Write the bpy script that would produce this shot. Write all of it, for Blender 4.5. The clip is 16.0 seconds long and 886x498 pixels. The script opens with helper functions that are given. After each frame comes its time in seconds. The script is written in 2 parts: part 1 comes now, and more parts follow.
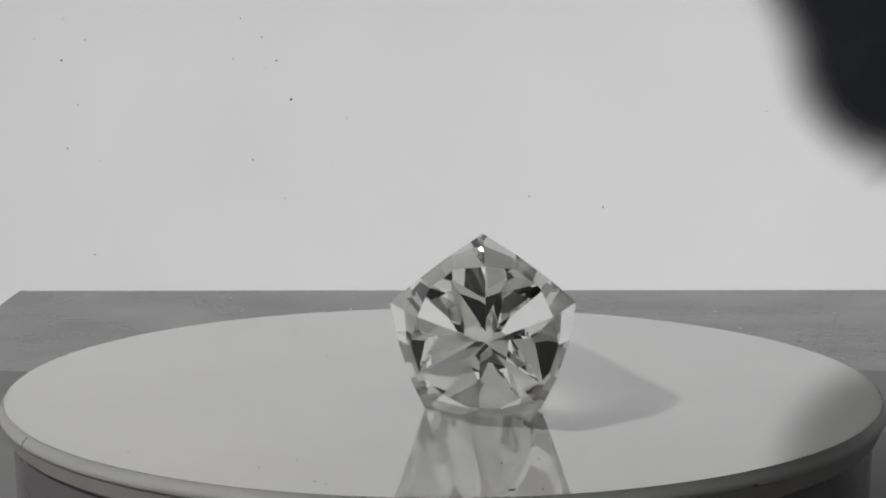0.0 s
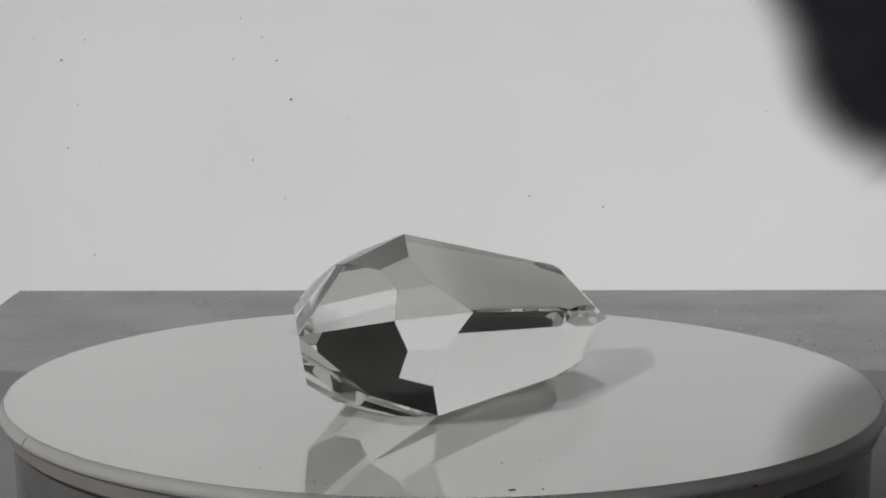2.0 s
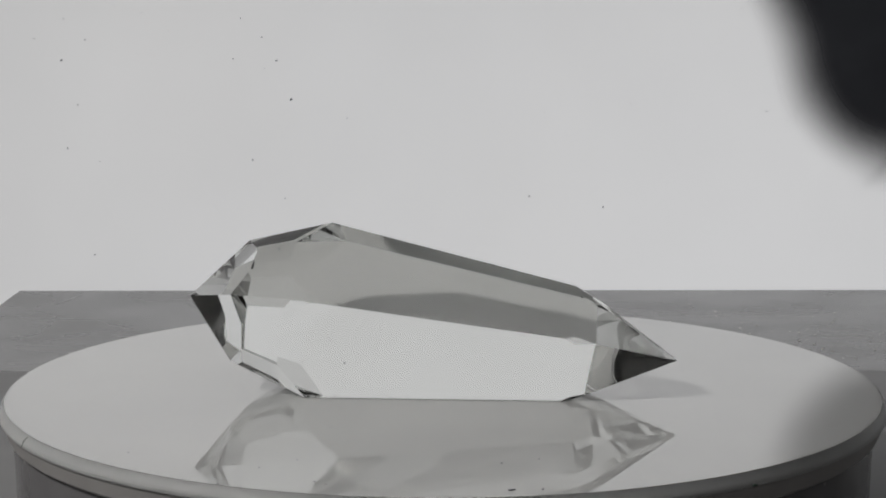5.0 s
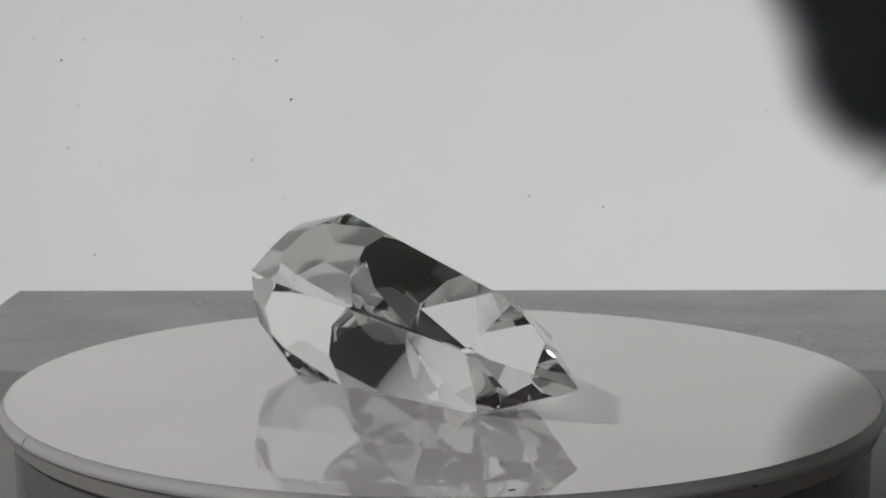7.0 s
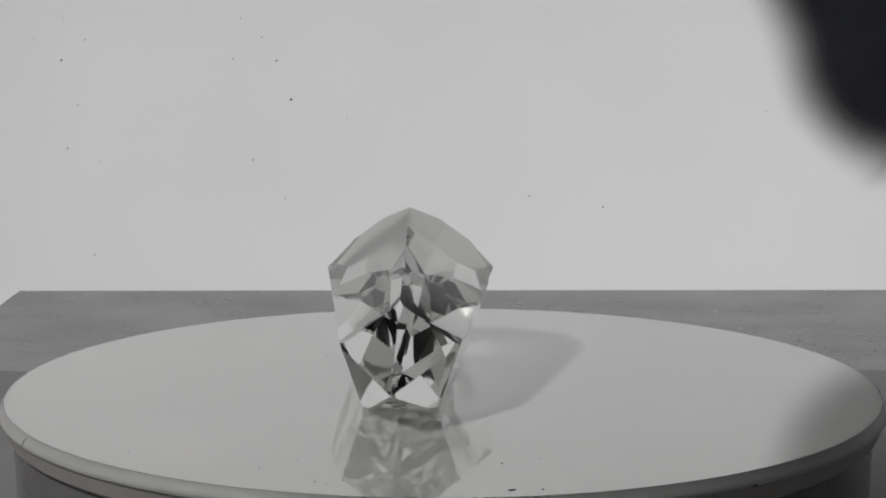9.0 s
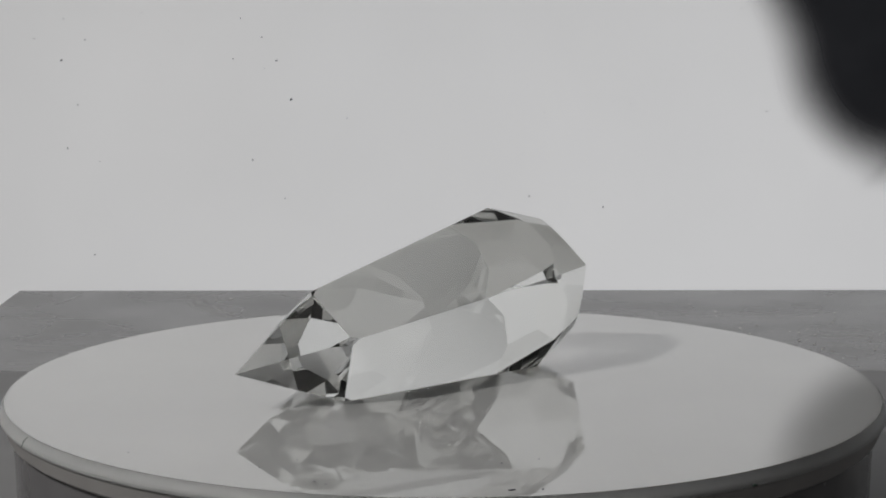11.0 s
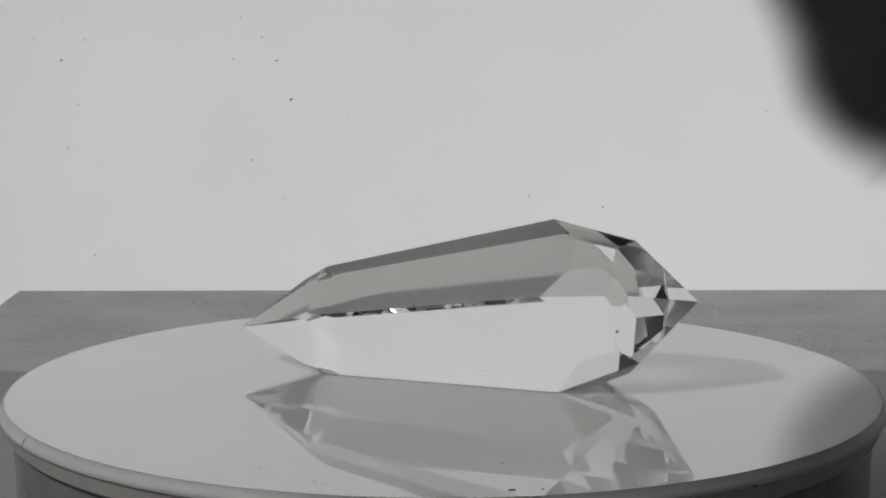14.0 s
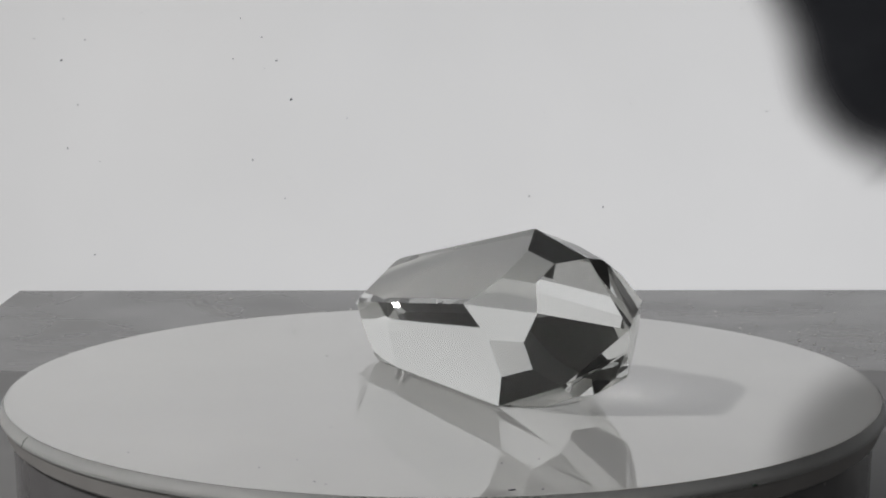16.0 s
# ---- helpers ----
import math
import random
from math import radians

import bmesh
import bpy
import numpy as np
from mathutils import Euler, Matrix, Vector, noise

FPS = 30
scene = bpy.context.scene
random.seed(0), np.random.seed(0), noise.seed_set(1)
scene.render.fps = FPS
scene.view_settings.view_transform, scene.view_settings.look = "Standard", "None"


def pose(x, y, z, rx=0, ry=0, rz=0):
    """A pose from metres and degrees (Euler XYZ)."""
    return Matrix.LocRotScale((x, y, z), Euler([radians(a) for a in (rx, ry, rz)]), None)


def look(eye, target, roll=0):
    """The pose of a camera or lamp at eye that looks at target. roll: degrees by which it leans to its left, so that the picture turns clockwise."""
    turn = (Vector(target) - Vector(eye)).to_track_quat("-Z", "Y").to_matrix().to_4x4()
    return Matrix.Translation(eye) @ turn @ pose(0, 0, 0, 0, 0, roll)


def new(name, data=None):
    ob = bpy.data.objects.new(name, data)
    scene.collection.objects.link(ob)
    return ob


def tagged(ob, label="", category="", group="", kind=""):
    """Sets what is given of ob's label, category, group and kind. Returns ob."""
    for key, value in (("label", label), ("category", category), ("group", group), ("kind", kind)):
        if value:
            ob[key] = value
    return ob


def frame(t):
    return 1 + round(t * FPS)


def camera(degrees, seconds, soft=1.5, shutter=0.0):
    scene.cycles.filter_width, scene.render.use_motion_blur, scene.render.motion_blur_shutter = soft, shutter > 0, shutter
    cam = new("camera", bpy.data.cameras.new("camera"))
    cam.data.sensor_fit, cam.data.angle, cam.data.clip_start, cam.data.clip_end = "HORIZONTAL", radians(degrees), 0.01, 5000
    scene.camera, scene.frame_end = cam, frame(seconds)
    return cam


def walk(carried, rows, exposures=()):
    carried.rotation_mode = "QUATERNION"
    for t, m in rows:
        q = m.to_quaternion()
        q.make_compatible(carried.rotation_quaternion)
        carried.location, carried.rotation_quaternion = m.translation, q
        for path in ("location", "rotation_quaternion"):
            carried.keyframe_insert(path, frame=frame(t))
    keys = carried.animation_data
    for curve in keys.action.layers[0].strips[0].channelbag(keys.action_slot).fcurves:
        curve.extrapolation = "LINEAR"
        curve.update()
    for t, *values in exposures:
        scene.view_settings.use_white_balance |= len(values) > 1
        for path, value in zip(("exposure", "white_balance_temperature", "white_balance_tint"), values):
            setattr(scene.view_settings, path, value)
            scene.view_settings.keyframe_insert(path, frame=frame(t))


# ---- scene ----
# Camera: stands still in front of the display stand.
cam = camera(26.37, 16.0, soft=2.0)
EYE = pose(0.0, -0.4310, 0.0925, 81.907, 0, 0) @ pose(0, 0, 0, 0, 0, -0.06)
walk(cam, [(0, EYE), (16.0, EYE)], exposures=[(0, 0.0), (2, -0.05), (3.5, -0.04), (6.5, -0.06), (7.5, -0.11), (9, -0.14), (12.5, -0.12), (14.5, -0.03), (16.0, 0.03)])

# Light runs through many inner reflections of the cut glass.
scene.cycles.max_bounces, scene.cycles.transmission_bounces, scene.cycles.glossy_bounces = 32, 32, 32
scene.cycles.caustics_refractive, scene.cycles.caustics_reflective = True, True
scene.cycles.sample_clamp_indirect = 20.0

# ---- light ----
world = bpy.data.worlds.new("dark_room")
scene.world = world
world.use_nodes = True
world.node_tree.nodes["Background"].inputs["Color"].default_value = (0.02, 0.021, 0.024, 1)
world.node_tree.nodes["Background"].inputs["Strength"].default_value = 0.3


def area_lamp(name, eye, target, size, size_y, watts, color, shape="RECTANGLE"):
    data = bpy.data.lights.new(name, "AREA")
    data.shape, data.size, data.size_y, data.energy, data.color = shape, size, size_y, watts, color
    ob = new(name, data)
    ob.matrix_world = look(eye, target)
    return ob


KEY = area_lamp("desk_lamp_light", (-0.475, -0.274, 0.512), (0, 0, 0), 0.05, 0.05, 2.8, (1.0, 0.98, 0.955), "DISK")
# Added broad overhead fill with no known source, to brighten disc and facets.
TOP = area_lamp("overhead_fill", (0.0, -0.20, 1.28), (0.0, -0.20, 0), 2.2, 1.9, 3.4, (0.985, 0.99, 0.985))

# ---- materials ----


def material(name, color, rough, metal=0.0, **extra):
    m = bpy.data.materials.new(name)
    m.use_nodes = True
    b = m.node_tree.nodes["Principled BSDF"]
    b.inputs["Base Color"].default_value = (*color, 1)
    b.inputs["Roughness"].default_value = rough
    b.inputs["Metallic"].default_value = metal
    for key, value in extra.items():
        b.inputs[key.replace("_", " ")].default_value = value
    return m


def noise_color(m, scale, a, b, detail=6.0, lo=0.3, hi=0.7, stretch=(1, 1, 1)):
    """Base colour that wanders between a and b."""
    n, l = m.node_tree.nodes, m.node_tree.links
    co, mp, tx, rp = n.new("ShaderNodeTexCoord"), n.new("ShaderNodeMapping"), n.new("ShaderNodeTexNoise"), n.new("ShaderNodeValToRGB")
    mp.inputs["Scale"].default_value = stretch
    tx.inputs["Scale"].default_value, tx.inputs["Detail"].default_value = scale, detail
    rp.color_ramp.elements[0].position, rp.color_ramp.elements[1].position = lo, hi
    rp.color_ramp.elements[0].color, rp.color_ramp.elements[1].color = (*a, 1), (*b, 1)
    l.new(co.outputs["Object"], mp.inputs["Vector"])
    l.new(mp.outputs["Vector"], tx.inputs["Vector"])
    l.new(tx.outputs["Fac"], rp.inputs["Fac"])
    l.new(rp.outputs["Color"], n["Principled BSDF"].inputs["Base Color"])
    return tx


def noise_rough(m, scale, lo, hi, detail=5.0):
    n, l = m.node_tree.nodes, m.node_tree.links
    co, tx, mr = n.new("ShaderNodeTexCoord"), n.new("ShaderNodeTexNoise"), n.new("ShaderNodeMapRange")
    tx.inputs["Scale"].default_value, tx.inputs["Detail"].default_value = scale, detail
    mr.inputs["From Min"].default_value, mr.inputs["From Max"].default_value = 0.3, 0.7
    mr.inputs["To Min"].default_value, mr.inputs["To Max"].default_value = lo, hi
    l.new(co.outputs["Object"], tx.inputs["Vector"])
    l.new(tx.outputs["Fac"], mr.inputs["Value"])
    l.new(mr.outputs["Result"], n["Principled BSDF"].inputs["Roughness"])


def noise_bump(m, scale, strength, distance, detail=6):
    n, l = m.node_tree.nodes, m.node_tree.links
    co, tx, bp = n.new("ShaderNodeTexCoord"), n.new("ShaderNodeTexNoise"), n.new("ShaderNodeBump")
    tx.inputs["Scale"].default_value, tx.inputs["Detail"].default_value = scale, detail
    bp.inputs["Strength"].default_value, bp.inputs["Distance"].default_value = strength, distance
    l.new(co.outputs["Object"], tx.inputs["Vector"])
    l.new(tx.outputs["Fac"], bp.inputs["Height"])
    l.new(bp.outputs["Normal"], n["Principled BSDF"].inputs["Normal"])


# White backdrop sheet; emission added to it stands in for light from behind.
PAPER = material("white_glow_sheet", (0.7, 0.7, 0.7), 0.85, Emission_Color=(0.978, 0.982, 1.002, 1), Emission_Strength=0.41)
noise_color(PAPER, 9, (0.68, 0.685, 0.69), (0.72, 0.72, 0.72), detail=3)
noise_bump(PAPER, 420, 0.08, 0.0003)
# uneven brightness painted into the emission: dimmer towards one upper corner, faintly clouded
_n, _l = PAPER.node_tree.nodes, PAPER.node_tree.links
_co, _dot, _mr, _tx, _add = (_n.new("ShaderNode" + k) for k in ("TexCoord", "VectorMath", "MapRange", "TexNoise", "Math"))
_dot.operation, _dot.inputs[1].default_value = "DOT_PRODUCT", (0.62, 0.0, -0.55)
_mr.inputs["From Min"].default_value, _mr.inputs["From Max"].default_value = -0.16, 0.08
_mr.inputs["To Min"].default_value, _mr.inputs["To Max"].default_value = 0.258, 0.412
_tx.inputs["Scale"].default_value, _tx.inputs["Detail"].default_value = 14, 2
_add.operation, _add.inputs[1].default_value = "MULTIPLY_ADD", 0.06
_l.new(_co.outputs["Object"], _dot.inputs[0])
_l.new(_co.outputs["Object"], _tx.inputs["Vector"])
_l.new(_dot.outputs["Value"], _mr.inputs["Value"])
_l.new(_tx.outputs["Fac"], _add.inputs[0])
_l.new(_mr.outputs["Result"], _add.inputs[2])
# painted falloff: emission weakens towards the upper end, with no lamp behind the sheet
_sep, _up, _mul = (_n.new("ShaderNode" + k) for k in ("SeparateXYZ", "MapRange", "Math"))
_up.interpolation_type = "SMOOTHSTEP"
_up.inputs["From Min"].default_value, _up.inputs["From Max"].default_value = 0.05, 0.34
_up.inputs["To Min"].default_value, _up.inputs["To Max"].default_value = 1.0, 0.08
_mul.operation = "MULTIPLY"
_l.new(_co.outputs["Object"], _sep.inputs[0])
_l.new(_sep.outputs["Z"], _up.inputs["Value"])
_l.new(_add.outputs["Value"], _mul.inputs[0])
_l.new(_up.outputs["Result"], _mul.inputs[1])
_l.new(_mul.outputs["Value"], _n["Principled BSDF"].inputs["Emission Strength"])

ACRYLIC = material("white_acrylic", (0.6, 0.6, 0.595), 0.01, IOR=1.49, Subsurface_Weight=0.85, Subsurface_Radius=(1.0, 1.0, 1.0), Subsurface_Scale=0.004, Coat_Weight=0.6, Coat_Roughness=0.0, Coat_IOR=1.5)
noise_color(ACRYLIC, 14, (0.58, 0.583, 0.577), (0.62, 0.62, 0.613), detail=3)
noise_rough(ACRYLIC, 60, 0.0, 0.012)

RIM = material("frosted_acrylic_edge", (0.5, 0.51, 0.5), 0.5, IOR=1.49, Subsurface_Weight=1.0, Subsurface_Radius=(1.0, 1.0, 1.0), Subsurface_Scale=0.012)
noise_color(RIM, 30, (0.68, 0.69, 0.68), (0.75, 0.757, 0.74), detail=4)

COLLAR = material("brown_grey_plastic", (0.5, 0.48, 0.46), 0.35)
noise_color(COLLAR, 45, (0.47, 0.455, 0.445), (0.55, 0.535, 0.52))
DRUM = material("grey_drum_plastic", (0.2, 0.195, 0.2), 0.22)
noise_color(DRUM, 30, (0.17, 0.165, 0.17), (0.24, 0.235, 0.24))
noise_rough(DRUM, 80, 0.15, 0.3)

SLAB = material("dark_grey_board", (0.10, 0.10, 0.105), 0.35)
noise_color(SLAB, 34, (0.120, 0.120, 0.123), (0.150, 0.148, 0.150), stretch=(0.3, 1.6, 1))
noise_rough(SLAB, 24, 0.20, 0.30, 2.0)
noise_bump(SLAB, 900, 0.015, 0.0002)

FRONT = material("grey_board", (0.15, 0.148, 0.148), 0.45)
noise_color(FRONT, 26, (0.145, 0.144, 0.146), (0.185, 0.183, 0.184))
DUST = material("pale_dust", (0.75, 0.74, 0.7), 0.9)
SPECK = material("dark_speck", (0.10, 0.10, 0.12), 0.9)
NICK = material("dark_nick", (0.06, 0.09, 0.07), 0.7)
ROOM = material("dark_room_paint", (0.062, 0.052, 0.041), 0.9)
noise_color(ROOM, 3, (0.014, 0.013, 0.012), (0.022, 0.020, 0.018))
CEILING = material("pale_ceiling_paint", (0.5, 0.49, 0.47), 0.9)
noise_color(CEILING, 3, (0.45, 0.44, 0.42), (0.52, 0.51, 0.49))
TABLE = material("dark_table_laminate", (0.05, 0.05, 0.052), 0.4)
noise_color(TABLE, 16, (0.04, 0.04, 0.042), (0.06, 0.06, 0.062))

CRYSTAL = material("clear_crystal_glass", (0.988, 0.997, 0.978), 0.0, IOR=1.52, Transmission_Weight=1.0)

# Dark blurred shape of unknown kind; alpha fading at its border stands for blur.
DARK_BLUR = material("dark_faded_edge", (0.008, 0.009, 0.012), 0.95, Specular_IOR_Level=0.05)
noise_color(DARK_BLUR, 40, (0.045, 0.047, 0.055), (0.060, 0.062, 0.072))
_n, _l = DARK_BLUR.node_tree.nodes, DARK_BLUR.node_tree.links
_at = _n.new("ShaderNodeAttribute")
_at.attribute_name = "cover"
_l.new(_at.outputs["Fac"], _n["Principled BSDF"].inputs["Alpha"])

SMEAR = material("pale_smear", (0.6, 0.6, 0.58), 0.8)
_n, _l = SMEAR.node_tree.nodes, SMEAR.node_tree.links
_at, _tx, _mul = (_n.new("ShaderNode" + k) for k in ("Attribute", "TexNoise", "Math"))
_at.attribute_name, _tx.inputs["Scale"].default_value, _mul.operation = "cover", 160, "MULTIPLY"
_l.new(_at.outputs["Fac"], _mul.inputs[0])
_l.new(_tx.outputs["Fac"], _mul.inputs[1])
_l.new(_mul.outputs["Value"], _n["Principled BSDF"].inputs["Alpha"])

# ---- mesh helpers ----


def mesh_object(name, bm, mat, parent=None, label="", smooth=False):
    me = bpy.data.meshes.new(name)
    bmesh.ops.recalc_face_normals(bm, faces=bm.faces[:])
    for f in bm.faces:
        f.smooth = smooth
    bm.to_mesh(me)
    bm.free()
    me.materials.append(mat)
    ob = new(name, me)
    if parent is not None:
        ob.parent = parent
    return tagged(ob, label) if label else ob


def part(name, bm, mat, parent, label="", smooth=False):
    return mesh_object(name, bm, mat, parent, label, smooth)


def box(bm, x0, x1, y0, y1, z0, z1, bevel=0.0):
    r = bmesh.ops.create_cube(bm, size=1.0)
    for v in r["verts"]:
        v.co = Vector((x0 + (v.co.x + 0.5) * (x1 - x0), y0 + (v.co.y + 0.5) * (y1 - y0), z0 + (v.co.z + 0.5) * (z1 - z0)))
    if bevel:
        edges = {e for v in r["verts"] for e in v.link_edges}
        bmesh.ops.bevel(bm, geom=list(edges), offset=bevel, segments=2, affect="EDGES", profile=0.5)


def lathe(profile, steps=192):
    """A solid of revolution round z; profile: radius, height from the top axis to the bottom axis."""
    bm = bmesh.new()
    rings = []
    for r, z in profile:
        if r < 1e-6:
            rings.append([bm.verts.new((0, 0, z))])
        else:
            rings.append([bm.verts.new((r * math.cos(2 * math.pi * i / steps), r * math.sin(2 * math.pi * i / steps), z)) for i in range(steps)])
    for a, b in zip(rings, rings[1:]):
        for i in range(steps):
            j = (i + 1) % steps
            q = [a[i % len(a)], a[j % len(a)], b[j % len(b)], b[i % len(b)]]
            q = list(dict.fromkeys(q))
            if len(q) >= 3:
                bm.faces.new(q)
    return bm


# ---- the setting ----
U = 0.1127
SLAB_Z = -0.0282


def room():
    for name, b in (("wall_south", (-1.3, 1.3, -1.32, -1.3, -0.4, 1.3)), ("wall_north", (-1.3, 1.3, 0.9, 0.92, -0.4, 1.3)),
                    ("wall_west", (-1.32, -1.3, -1.3, 0.9, -0.4, 1.3)), ("wall_east", (1.3, 1.32, -1.3, 0.9, -0.4, 1.3)),
                    ("ceiling", (-1.3, 1.3, -1.3, 0.9, 1.3, 1.32)), ("floor", (-1.3, 1.3, -1.3, 0.9, -0.42, -0.4))):
        bm = bmesh.new()
        box(bm, *b)
        tagged(mesh_object(name, bm, CEILING if name == "ceiling" else ROOM), "pale matt ceiling over the stand" if name == "ceiling" else "dark matt room surface", name.split("_")[0], kind="structure")
    bm = bmesh.new()
    box(bm, -0.8, 0.8, -0.7, 0.55, -0.085, -0.0452, 0.003)
    tagged(mesh_object("table", bm, TABLE), "dark laminate table top under the display stand", "table", kind="structure")


def backdrop():
    bm = bmesh.new()
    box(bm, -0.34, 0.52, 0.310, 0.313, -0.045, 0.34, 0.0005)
    ob = tagged(mesh_object("backdrop", bm, PAPER), "white backdrop sheet with added glow and scattered dark specks", "backdrop", kind="structure")
    # x, z in tenths of a millimetre, size
    marks = [(-1475, 777, 3), (-1394, 696, 4), (-1489, 617, 6), (-1429, 443, 4), (-1474, 273, 4), (-1349, 221, 3), (-1592, 701, 3), (-1171, 801, 2),
             (-787, 779, 3), (-705, 707, 4), (-818, 622, 4), (-649, 615, 5), (-698, 584, 2), (-593, 463, 7), (-375, 390, 3), (-747, 226, 4),
             (-622, 74, 4), (-1378, -149, 4), (-896, -172, 2), (734, 446, 3), (1268, 415, 4), (340, 81, 4), (632, 38, 4), (398, 412, 2),
             (1163, 816, 3), (-1067, 729, 2), (-346, 16, 2), (457, 518, 2), (1348, 379, 2), (507, 299, 2)]
    rnd = random.Random(4)
    for x, z, s in marks:
        bm = bmesh.new()
        r = 0.0001 * s
        n = 9
        ang = rnd.uniform(-0.3, 0.9)
        ring = []
        for i in range(n):
            a = 2 * math.pi * i / n
            px, pz = r * rnd.uniform(0.7, 1.2) * math.cos(a), 0.55 * r * rnd.uniform(0.6, 1.2) * math.sin(a)
            ring.append(bm.verts.new((x / 1e4 + px * math.cos(ang) - pz * math.sin(ang), 0.3098, z / 1e4 + px * math.sin(ang) + pz * math.cos(ang))))
        tip = bm.verts.new((x / 1e4, 0.3096, z / 1e4))
        for i in range(n):
            bm.faces.new((ring[i], ring[(i + 1) % n], tip))
        part("speck", bm, SPECK, ob)


def boards():
    bm = bmesh.new()
    box(bm, -1.48 * U, 3.4 * U, 1.30 * U, 2.69 * U, SLAB_Z - 0.012, SLAB_Z, 0.0006)
    rear = tagged(mesh_object("rear_board", bm, SLAB), "dark grey satin board with pale dust behind the stand", "board")
    bm = bmesh.new()
    box(bm, -2.6 * U, 3.4 * U, -2.2 * U, 1.2999 * U, SLAB_Z - 0.017, SLAB_Z + 0.0003, 0.0001)
    tagged(mesh_object("front_board", bm, FRONT), "dark grey satin board under the round stand", "board")
    # dried pale smear, a crescent with soft borders, and two short wipe marks
    for pts, wide, most in ((((-0.0985, 0.2965), (-0.0952, 0.2814), (-0.0907, 0.2662), (-0.0838, 0.2528), (-0.0762, 0.2446)), 0.0030, 0.35),
                            (((-0.1400, 0.2930), (-0.1425, 0.2820), (-0.1455, 0.2700)), 0.0012, 0.22),
                            (((0.0900, 0.2500), (0.1150, 0.2480), (0.1400, 0.2500)), 0.0060, 0.13)):
        bm = bmesh.new()
        lay = bm.verts.layers.float.new("cover")
        rows = []
        for n, (x, y) in enumerate(pts):
            thin = 0.0 if n in (0, len(pts) - 1) else 1.0
            row = []
            for c, f in ((-1.0, 0.0), (-0.4, 0.8), (0.0, 1.0), (0.5, 0.5), (1.0, 0.0)):
                v = bm.verts.new((x + c * wide, y + c * wide * 0.8, SLAB_Z + 0.00006))
                v[lay] = most * f * (0.4 + 0.6 * thin)
                row.append(v)
            rows.append(row)
        for r0, r1 in zip(rows, rows[1:]):
            for c in range(4):
                bm.faces.new((r0[c], r0[c + 1], r1[c + 1], r1[c]))
        part("smear", bm, SMEAR, rear, "faint pale smear", smooth=True)
    bm = bmesh.new()
    rnd = random.Random(11)
    for i in range(420):
        if rnd.random() < 0.45:
            x, y = rnd.gauss(0.130, 0.022), rnd.gauss(0.205, 0.03)
        else:
            x, y = rnd.uniform(-0.15, 0.22), rnd.uniform(0.15, 0.298)
        if not (0.15 < y < 0.3 and -0.16 < x < 0.3):
            continue
        s = 0.00008 + 0.00034 * rnd.random() ** 4
        m = Matrix.Translation((x, y, SLAB_Z + s * 0.3)) @ Matrix.Rotation(rnd.uniform(0, 6), 4, "Z") @ Matrix.Diagonal((1.5, 1.2, 0.3, 1))
        bmesh.ops.create_icosphere(bm, subdivisions=1, radius=s, matrix=m)
    for i in range(150):
        f = rnd.random()
        x, y = -0.0985 + 0.021 * f + rnd.gauss(0, 0.0012), 0.2965 - 0.060 * f + 0.012 * f * f + rnd.gauss(0, 0.0012)
        if 0.15 < y < 0.3:
            bmesh.ops.create_icosphere(bm, subdivisions=1, radius=0.00005 + 0.00006 * rnd.random(), matrix=Matrix.Translation((x, y, SLAB_Z + 0.00002)) @ Matrix.Diagonal((1.6, 2.0, 0.5, 1)))
    tagged(mesh_object("dust", bm, DUST), "pale dust grains scattered on the dark board", "dust", kind="stuff")


# ---- the stand ----


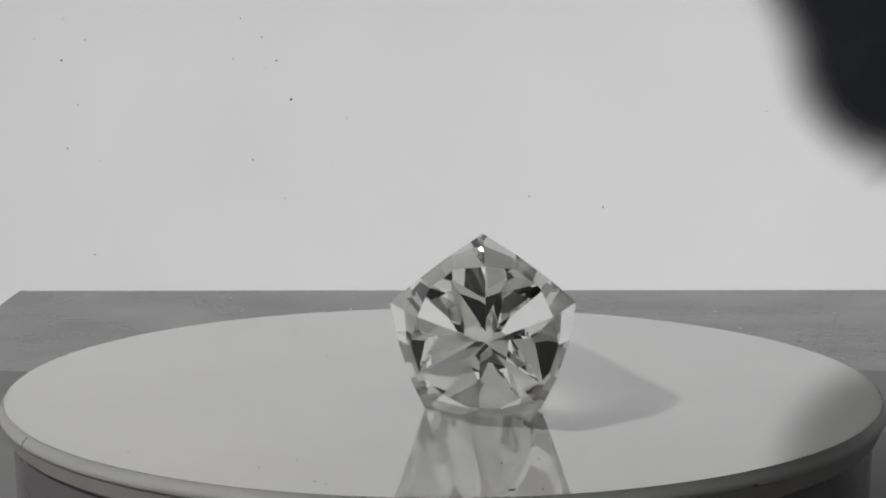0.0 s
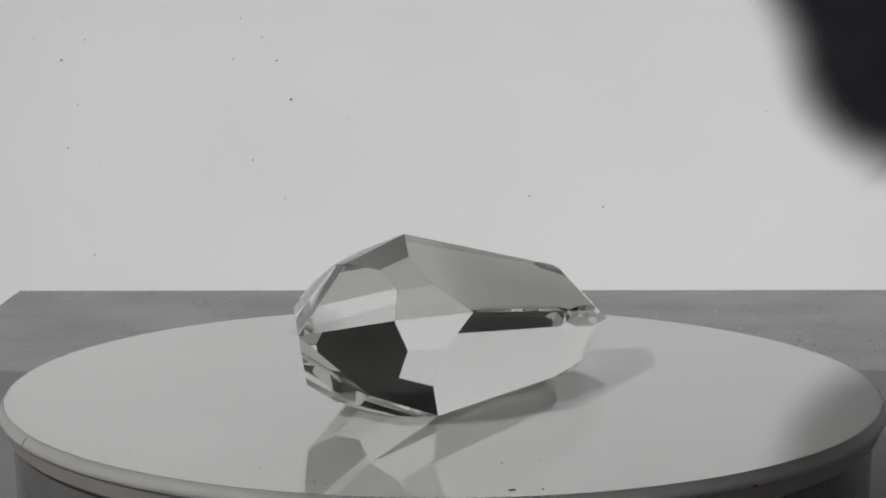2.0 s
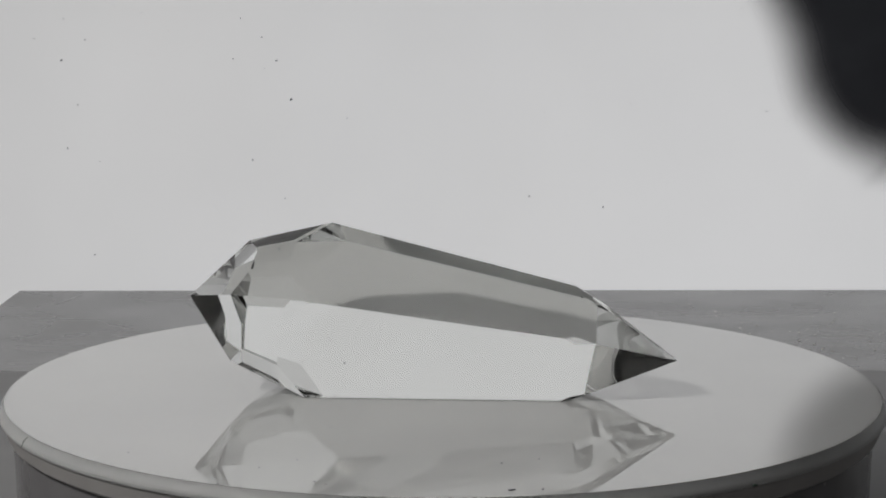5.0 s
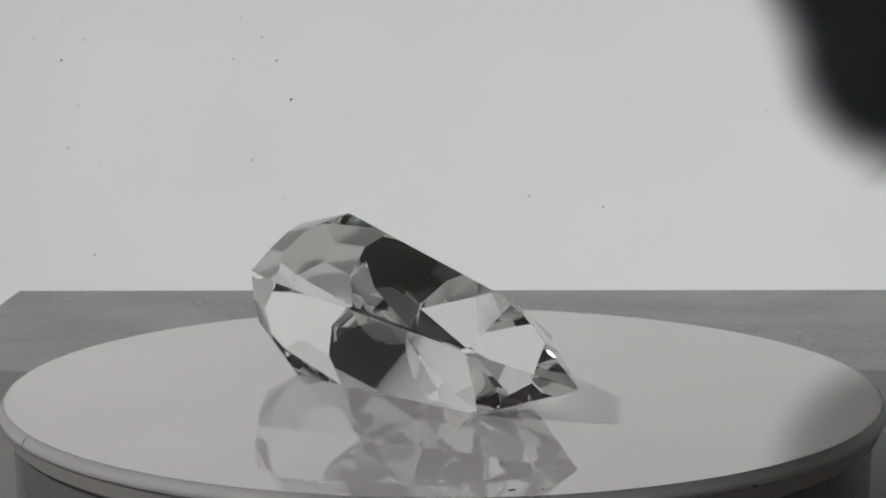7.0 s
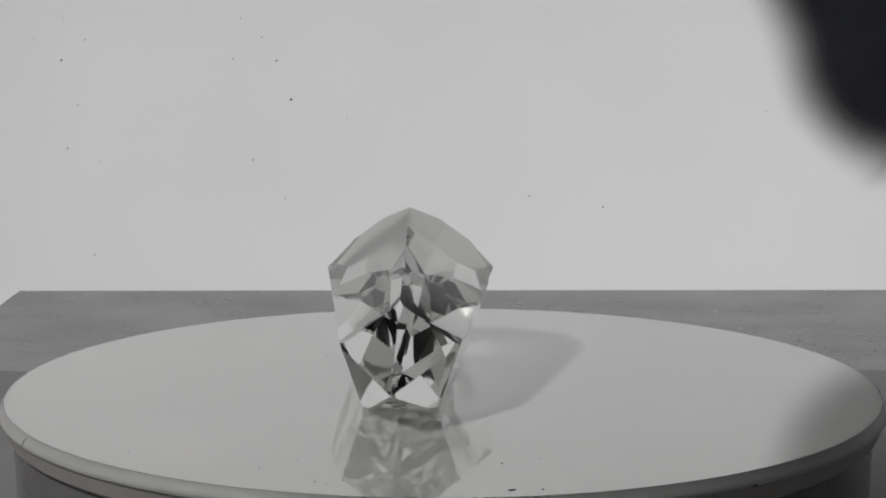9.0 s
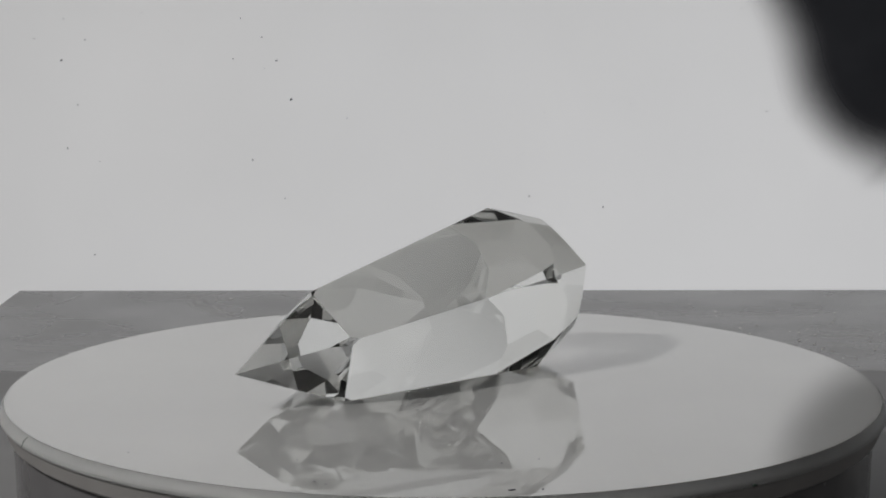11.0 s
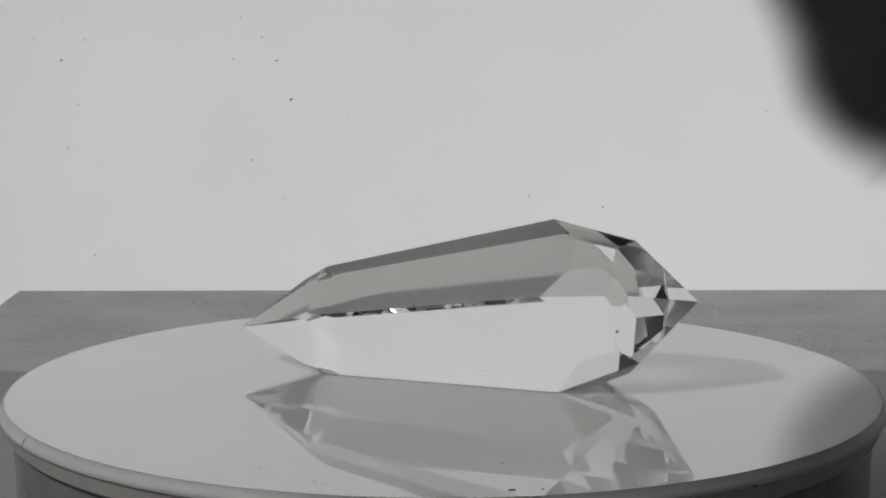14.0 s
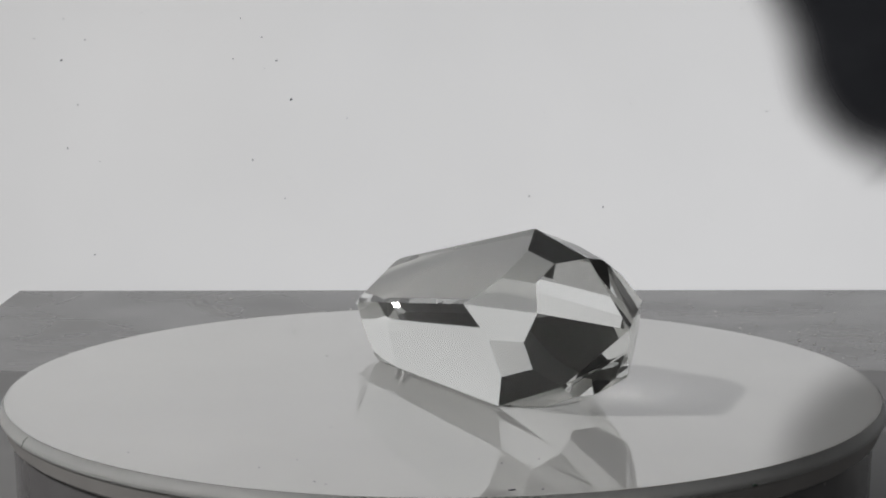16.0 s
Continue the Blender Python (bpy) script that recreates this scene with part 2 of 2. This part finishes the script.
def stand():
    root = tagged(new("display_stand"), "round display stand, glossy white disc on a grey drum", "display stand")
    root.location = (0, 0, SLAB_Z + 0.0003)
    h = -(SLAB_Z + 0.0003)
    R = 0.1
    W = 0.0996
    part("platter", lathe([(0, h), (W, h), (W, h - 0.0030), (0, h - 0.0030)], 256), ACRYLIC, root, "glossy translucent white acrylic disc")
    part("rim", lathe([(W - 0.003, h - 0.0006), (W, h - 0.00002), (R + 0.0005, h - 0.0017), (R + 0.0007, h - 0.0022), (R + 0.0007, h - 0.0028),
                       (R + 0.0002, h - 0.0031), (W - 0.003, h - 0.0031)], 256), RIM, root, "frosted greenish bevelled edge of the disc")
    part("collar", lathe([(0, h - 0.0031), (0.1002, h - 0.0031), (0.1002, h - 0.0034), (0.0990, h - 0.0066), (0.0980, h - 0.0074), (0, h - 0.0074)], 256), COLLAR, root, "brownish grey collar")
    part("drum", lathe([(0, h - 0.0074), (0.0978, h - 0.0074), (0.0972, 0.0), (0, 0)], 256), DRUM, root, "glossy grey plastic drum wall")
    # a crack down the rim and a nick in its lower edge
    def on_rim(ang, f):
        r = R + 0.0008 * f
        return Vector((r * math.cos(radians(ang)), r * math.sin(radians(ang)), h - 0.0003 - 0.0023 * f))
    bm = bmesh.new()
    left, right = [], []
    for k in range(9):
        f = k / 8
        ang = 211.5 - 0.9 * f - 0.35 * math.sin(f * 3.0)
        wide = 0.10 + 0.05 * math.sin(f * 3.1)
        for row, d in ((left, -wide), (right, wide)):
            v = on_rim(ang + d, f)
            row.append(bm.verts.new(v + Vector((v.x, v.y, 0)).normalized() * 0.00005))
    for k in range(8):
        bm.faces.new((left[k], right[k], right[k + 1], left[k + 1]))
    part("crack", bm, NICK, root, "short dark crack in the rim")
    bm = bmesh.new()
    bmesh.ops.create_icosphere(bm, subdivisions=2, radius=0.0005, matrix=Matrix.Translation(on_rim(-54, 1.0)) @ Matrix.Rotation(radians(36), 4, "Z") @ Matrix.Diagonal((1.6, 0.6, 0.5, 1)))
    part("nick", bm, NICK, root)
    # x, y in tenths of a millimetre, size
    marks = [(-288, 307, 4), (-233, -454, 4), (126, -944, 10), (-353, -782, 3), (-284, -722, 3), (113, -748, 4), (187, -718, 4), (-623, -660, 3),
             (183, -937, 5), (-240, -881, 3), (-218, -901, 3), (146, 272, 3)]
    rnd = random.Random(8)
    for x, y, s in marks:
        bm = bmesh.new()
        r = 0.00005 * s
        m = Matrix.Translation((x / 1e4, y / 1e4, h + r * 0.2)) @ Matrix.Rotation(rnd.uniform(0.3, 1.2), 4, "Z") @ Matrix.Diagonal((1.8, 0.8, 0.3, 1))
        bmesh.ops.create_icosphere(bm, subdivisions=1, radius=r, matrix=m)
        part("speck", bm, SPECK, root)


# ---- the dark blurred shape ----


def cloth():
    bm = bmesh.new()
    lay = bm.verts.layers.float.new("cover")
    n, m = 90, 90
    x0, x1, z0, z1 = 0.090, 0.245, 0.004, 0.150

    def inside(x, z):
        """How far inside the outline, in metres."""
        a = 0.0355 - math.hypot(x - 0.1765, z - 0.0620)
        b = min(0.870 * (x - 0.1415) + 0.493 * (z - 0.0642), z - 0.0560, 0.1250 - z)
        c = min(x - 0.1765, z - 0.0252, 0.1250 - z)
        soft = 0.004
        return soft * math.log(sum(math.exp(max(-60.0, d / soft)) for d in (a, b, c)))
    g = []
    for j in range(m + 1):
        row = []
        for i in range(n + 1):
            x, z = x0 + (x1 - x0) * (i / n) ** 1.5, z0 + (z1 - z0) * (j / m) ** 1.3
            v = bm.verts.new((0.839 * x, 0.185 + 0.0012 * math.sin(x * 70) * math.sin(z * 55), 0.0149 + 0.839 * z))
            # wide soft step in alpha, imitating the blurred outline
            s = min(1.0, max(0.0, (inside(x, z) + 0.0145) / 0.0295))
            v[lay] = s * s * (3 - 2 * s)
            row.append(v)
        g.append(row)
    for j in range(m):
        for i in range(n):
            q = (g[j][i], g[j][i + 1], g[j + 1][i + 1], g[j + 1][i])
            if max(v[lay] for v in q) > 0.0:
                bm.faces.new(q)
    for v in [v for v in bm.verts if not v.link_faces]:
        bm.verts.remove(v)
    ob = mesh_object("dark_blurred_shape", bm, DARK_BLUR, smooth=True)
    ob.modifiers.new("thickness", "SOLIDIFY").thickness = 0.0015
    tagged(ob, "dark shape before the white backdrop, blur put into its fading border", "cloth")


# ---- the crystal ----


def crystal():
    """A five-sided double-pointed wand lying on one long face, its point of turn at the stand's axis."""
    a1, r1, a2, r2, a3, r3 = 0.1156, 0.1306, 0.2808, 0.1868, 0.8008, 0.1187
    turn = ((90, 1.0), (163.2, 1.004), (233.5, 1.007), (306.5, 1.007), (16.8, 1.004))  # the five edges: degrees and reach

    def ring(a, r):
        return [Vector((k * r * math.cos(radians(d)), a, k * r * math.sin(radians(d)))) for d, k in turn]
    one, two, three = ring(a1, r1), ring(a2, r2), ring(a3, r3)
    A, B = Vector((-0.002, 0, 0)), Vector((0.0085, 1, 0))
    planes = []

    def plane(p, q, r):
        nrm = (q - p).cross(r - p).normalized()
        if nrm.dot(p - Vector((0, 0.5, 0))) < 0:
            nrm = -nrm
        planes.append((nrm, nrm.dot(p)))
    for i in range(5):
        j = (i + 1) % 5
        edge = two[j] - two[i]
        mid = (two[i] + two[j]) / 2
        mid = Vector((mid.x, 0, mid.z)) / 0.1511
        plane(two[i], two[j], three[i])          # long face
        plane(three[i], three[j], B)             # facet of the long point
        plane(A, one[i], one[j])                 # facet of the short point
        down = Vector((mid.x * 0.106, -1, mid.z * 0.106))      # along the long face towards the short point
        for m, f in ((i, 0.27), (j, -0.27)):
            # flank facet on this side of the ridge between the two corners
            plane(two[m], one[m], two[m] + edge * f + down * 0.047)
        low = mid * 0.1340 + Vector((0, 0.147, 0))
        high = mid * 0.1570 + Vector((0, 0.2250, 0))
        plane(low, high, low + edge)             # small shoulder facet between the flanks
    for i in range(5):
        # small kite facet that takes off each corner before the long point
        p = three[i] + (two[i] - three[i]).normalized() * 0.018
        q = three[i] + (B - three[i]).normalized() * 0.047
        side = (three[(i + 1) % 5] - three[(i - 1) % 5]).normalized()
        plane(p, q, p + side)
    bm = bmesh.new()
    made = {}

    def vertex(co):
        key = tuple(round(c, 5) for c in co)
        if key not in made:
            made[key] = bm.verts.new(co)
        return made[key]
    N = np.array([tuple(n) for n, d in planes])
    D = np.array([d for n, d in planes])
    corners = []
    for i in range(len(planes)):
        for j in range(i):
            for k in range(j):
                M = N[[i, j, k]]
                if abs(np.linalg.det(M)) < 1e-6:
                    continue
                c = np.linalg.solve(M, D[[i, j, k]])
                if (N @ c <= D + 1e-6).all():
                    corners.append(c)
    for n, d in planes:
        on = [c for c in corners if abs(Vector(c).dot(n) - d) < 1e-6]
        vs = list(dict.fromkeys(vertex(Vector(c)) for c in on))
        if len(vs) < 3:
            continue
        mid = sum((v.co for v in vs), Vector()) / len(vs)
        e1 = (vs[0].co - mid).normalized()
        e2 = n.cross(e1)
        vs.sort(key=lambda v: math.atan2((v.co - mid).dot(e2), (v.co - mid).dot(e1)))
        bm.faces.new(vs)
    s = -two[2].z / r2
    tilt = math.atan2((r2 - r3) * s, a3 - a2)
    lay = Matrix.Translation((0.0756, -0.2502, 0)) @ Matrix.Rotation(-tilt, 4, "X") @ Matrix.Translation((0, -a2, r2 * s))
    bm.transform(Matrix.Scale(U, 4) @ lay)
    bm.transform(Matrix.Translation((0, 0, 0.00012)))
    # the small facets round both points are faintly domed by hand polishing
    domed = [f for f in bm.faces if f.calc_area() < 0.0006]
    bmesh.ops.recalc_face_normals(bm, faces=bm.faces[:])
    tilted = {}
    for f in domed:
        c, n = f.calc_center_median(), f.normal.copy()
        far = max((v.co - c).length for v in f.verts)
        made_here = bmesh.ops.poke(bm, faces=[f])
        hub = made_here["verts"][0]
        for g in made_here["faces"]:
            tilted[g] = (n, c, far, hub)
    bm.faces.index_update()
    normals = []
    for f in bm.faces:
        for v in f.verts:
            if f in tilted:
                n, c, far, hub = tilted[f]
                normals.append(n if v is hub else (n + (v.co - c) * (0.03 / far)).normalized())
            else:
                normals.append(f.normal.copy())
    me = bpy.data.meshes.new("crystal_point")
    for f in bm.faces:
        f.smooth = True
    bm.to_mesh(me)
    bm.free()
    me.materials.append(CRYSTAL)
    me.normals_split_custom_set([tuple(n) for n in normals])
    ob = new("crystal_point", me)
    return tagged(ob, "clear faceted double-pointed glass crystal lying on the white disc", "crystal")


room()
backdrop()
boards()
stand()
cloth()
CRYSTAL_POINT = crystal()

# Heading of the crystal: seconds, degrees turned
TURNS = [(0, -0.3), (2, 38.6), (4, 77.8), (7, 139.4), (9, 181.3), (12, 246.1), (14.5, 297.0), (16, 326.6)]


def heading(t):
    for (t0, a), (t1, b) in zip(TURNS, TURNS[1:]):
        if t <= t1:
            return a + (b - a) * (t - t0) / (t1 - t0)
    return TURNS[-1][1]


def motions():
    walk(CRYSTAL_POINT, [(k * 0.5, pose(0, 0, 0, 0, 0, -heading(k * 0.5))) for k in range(33)])


motions()
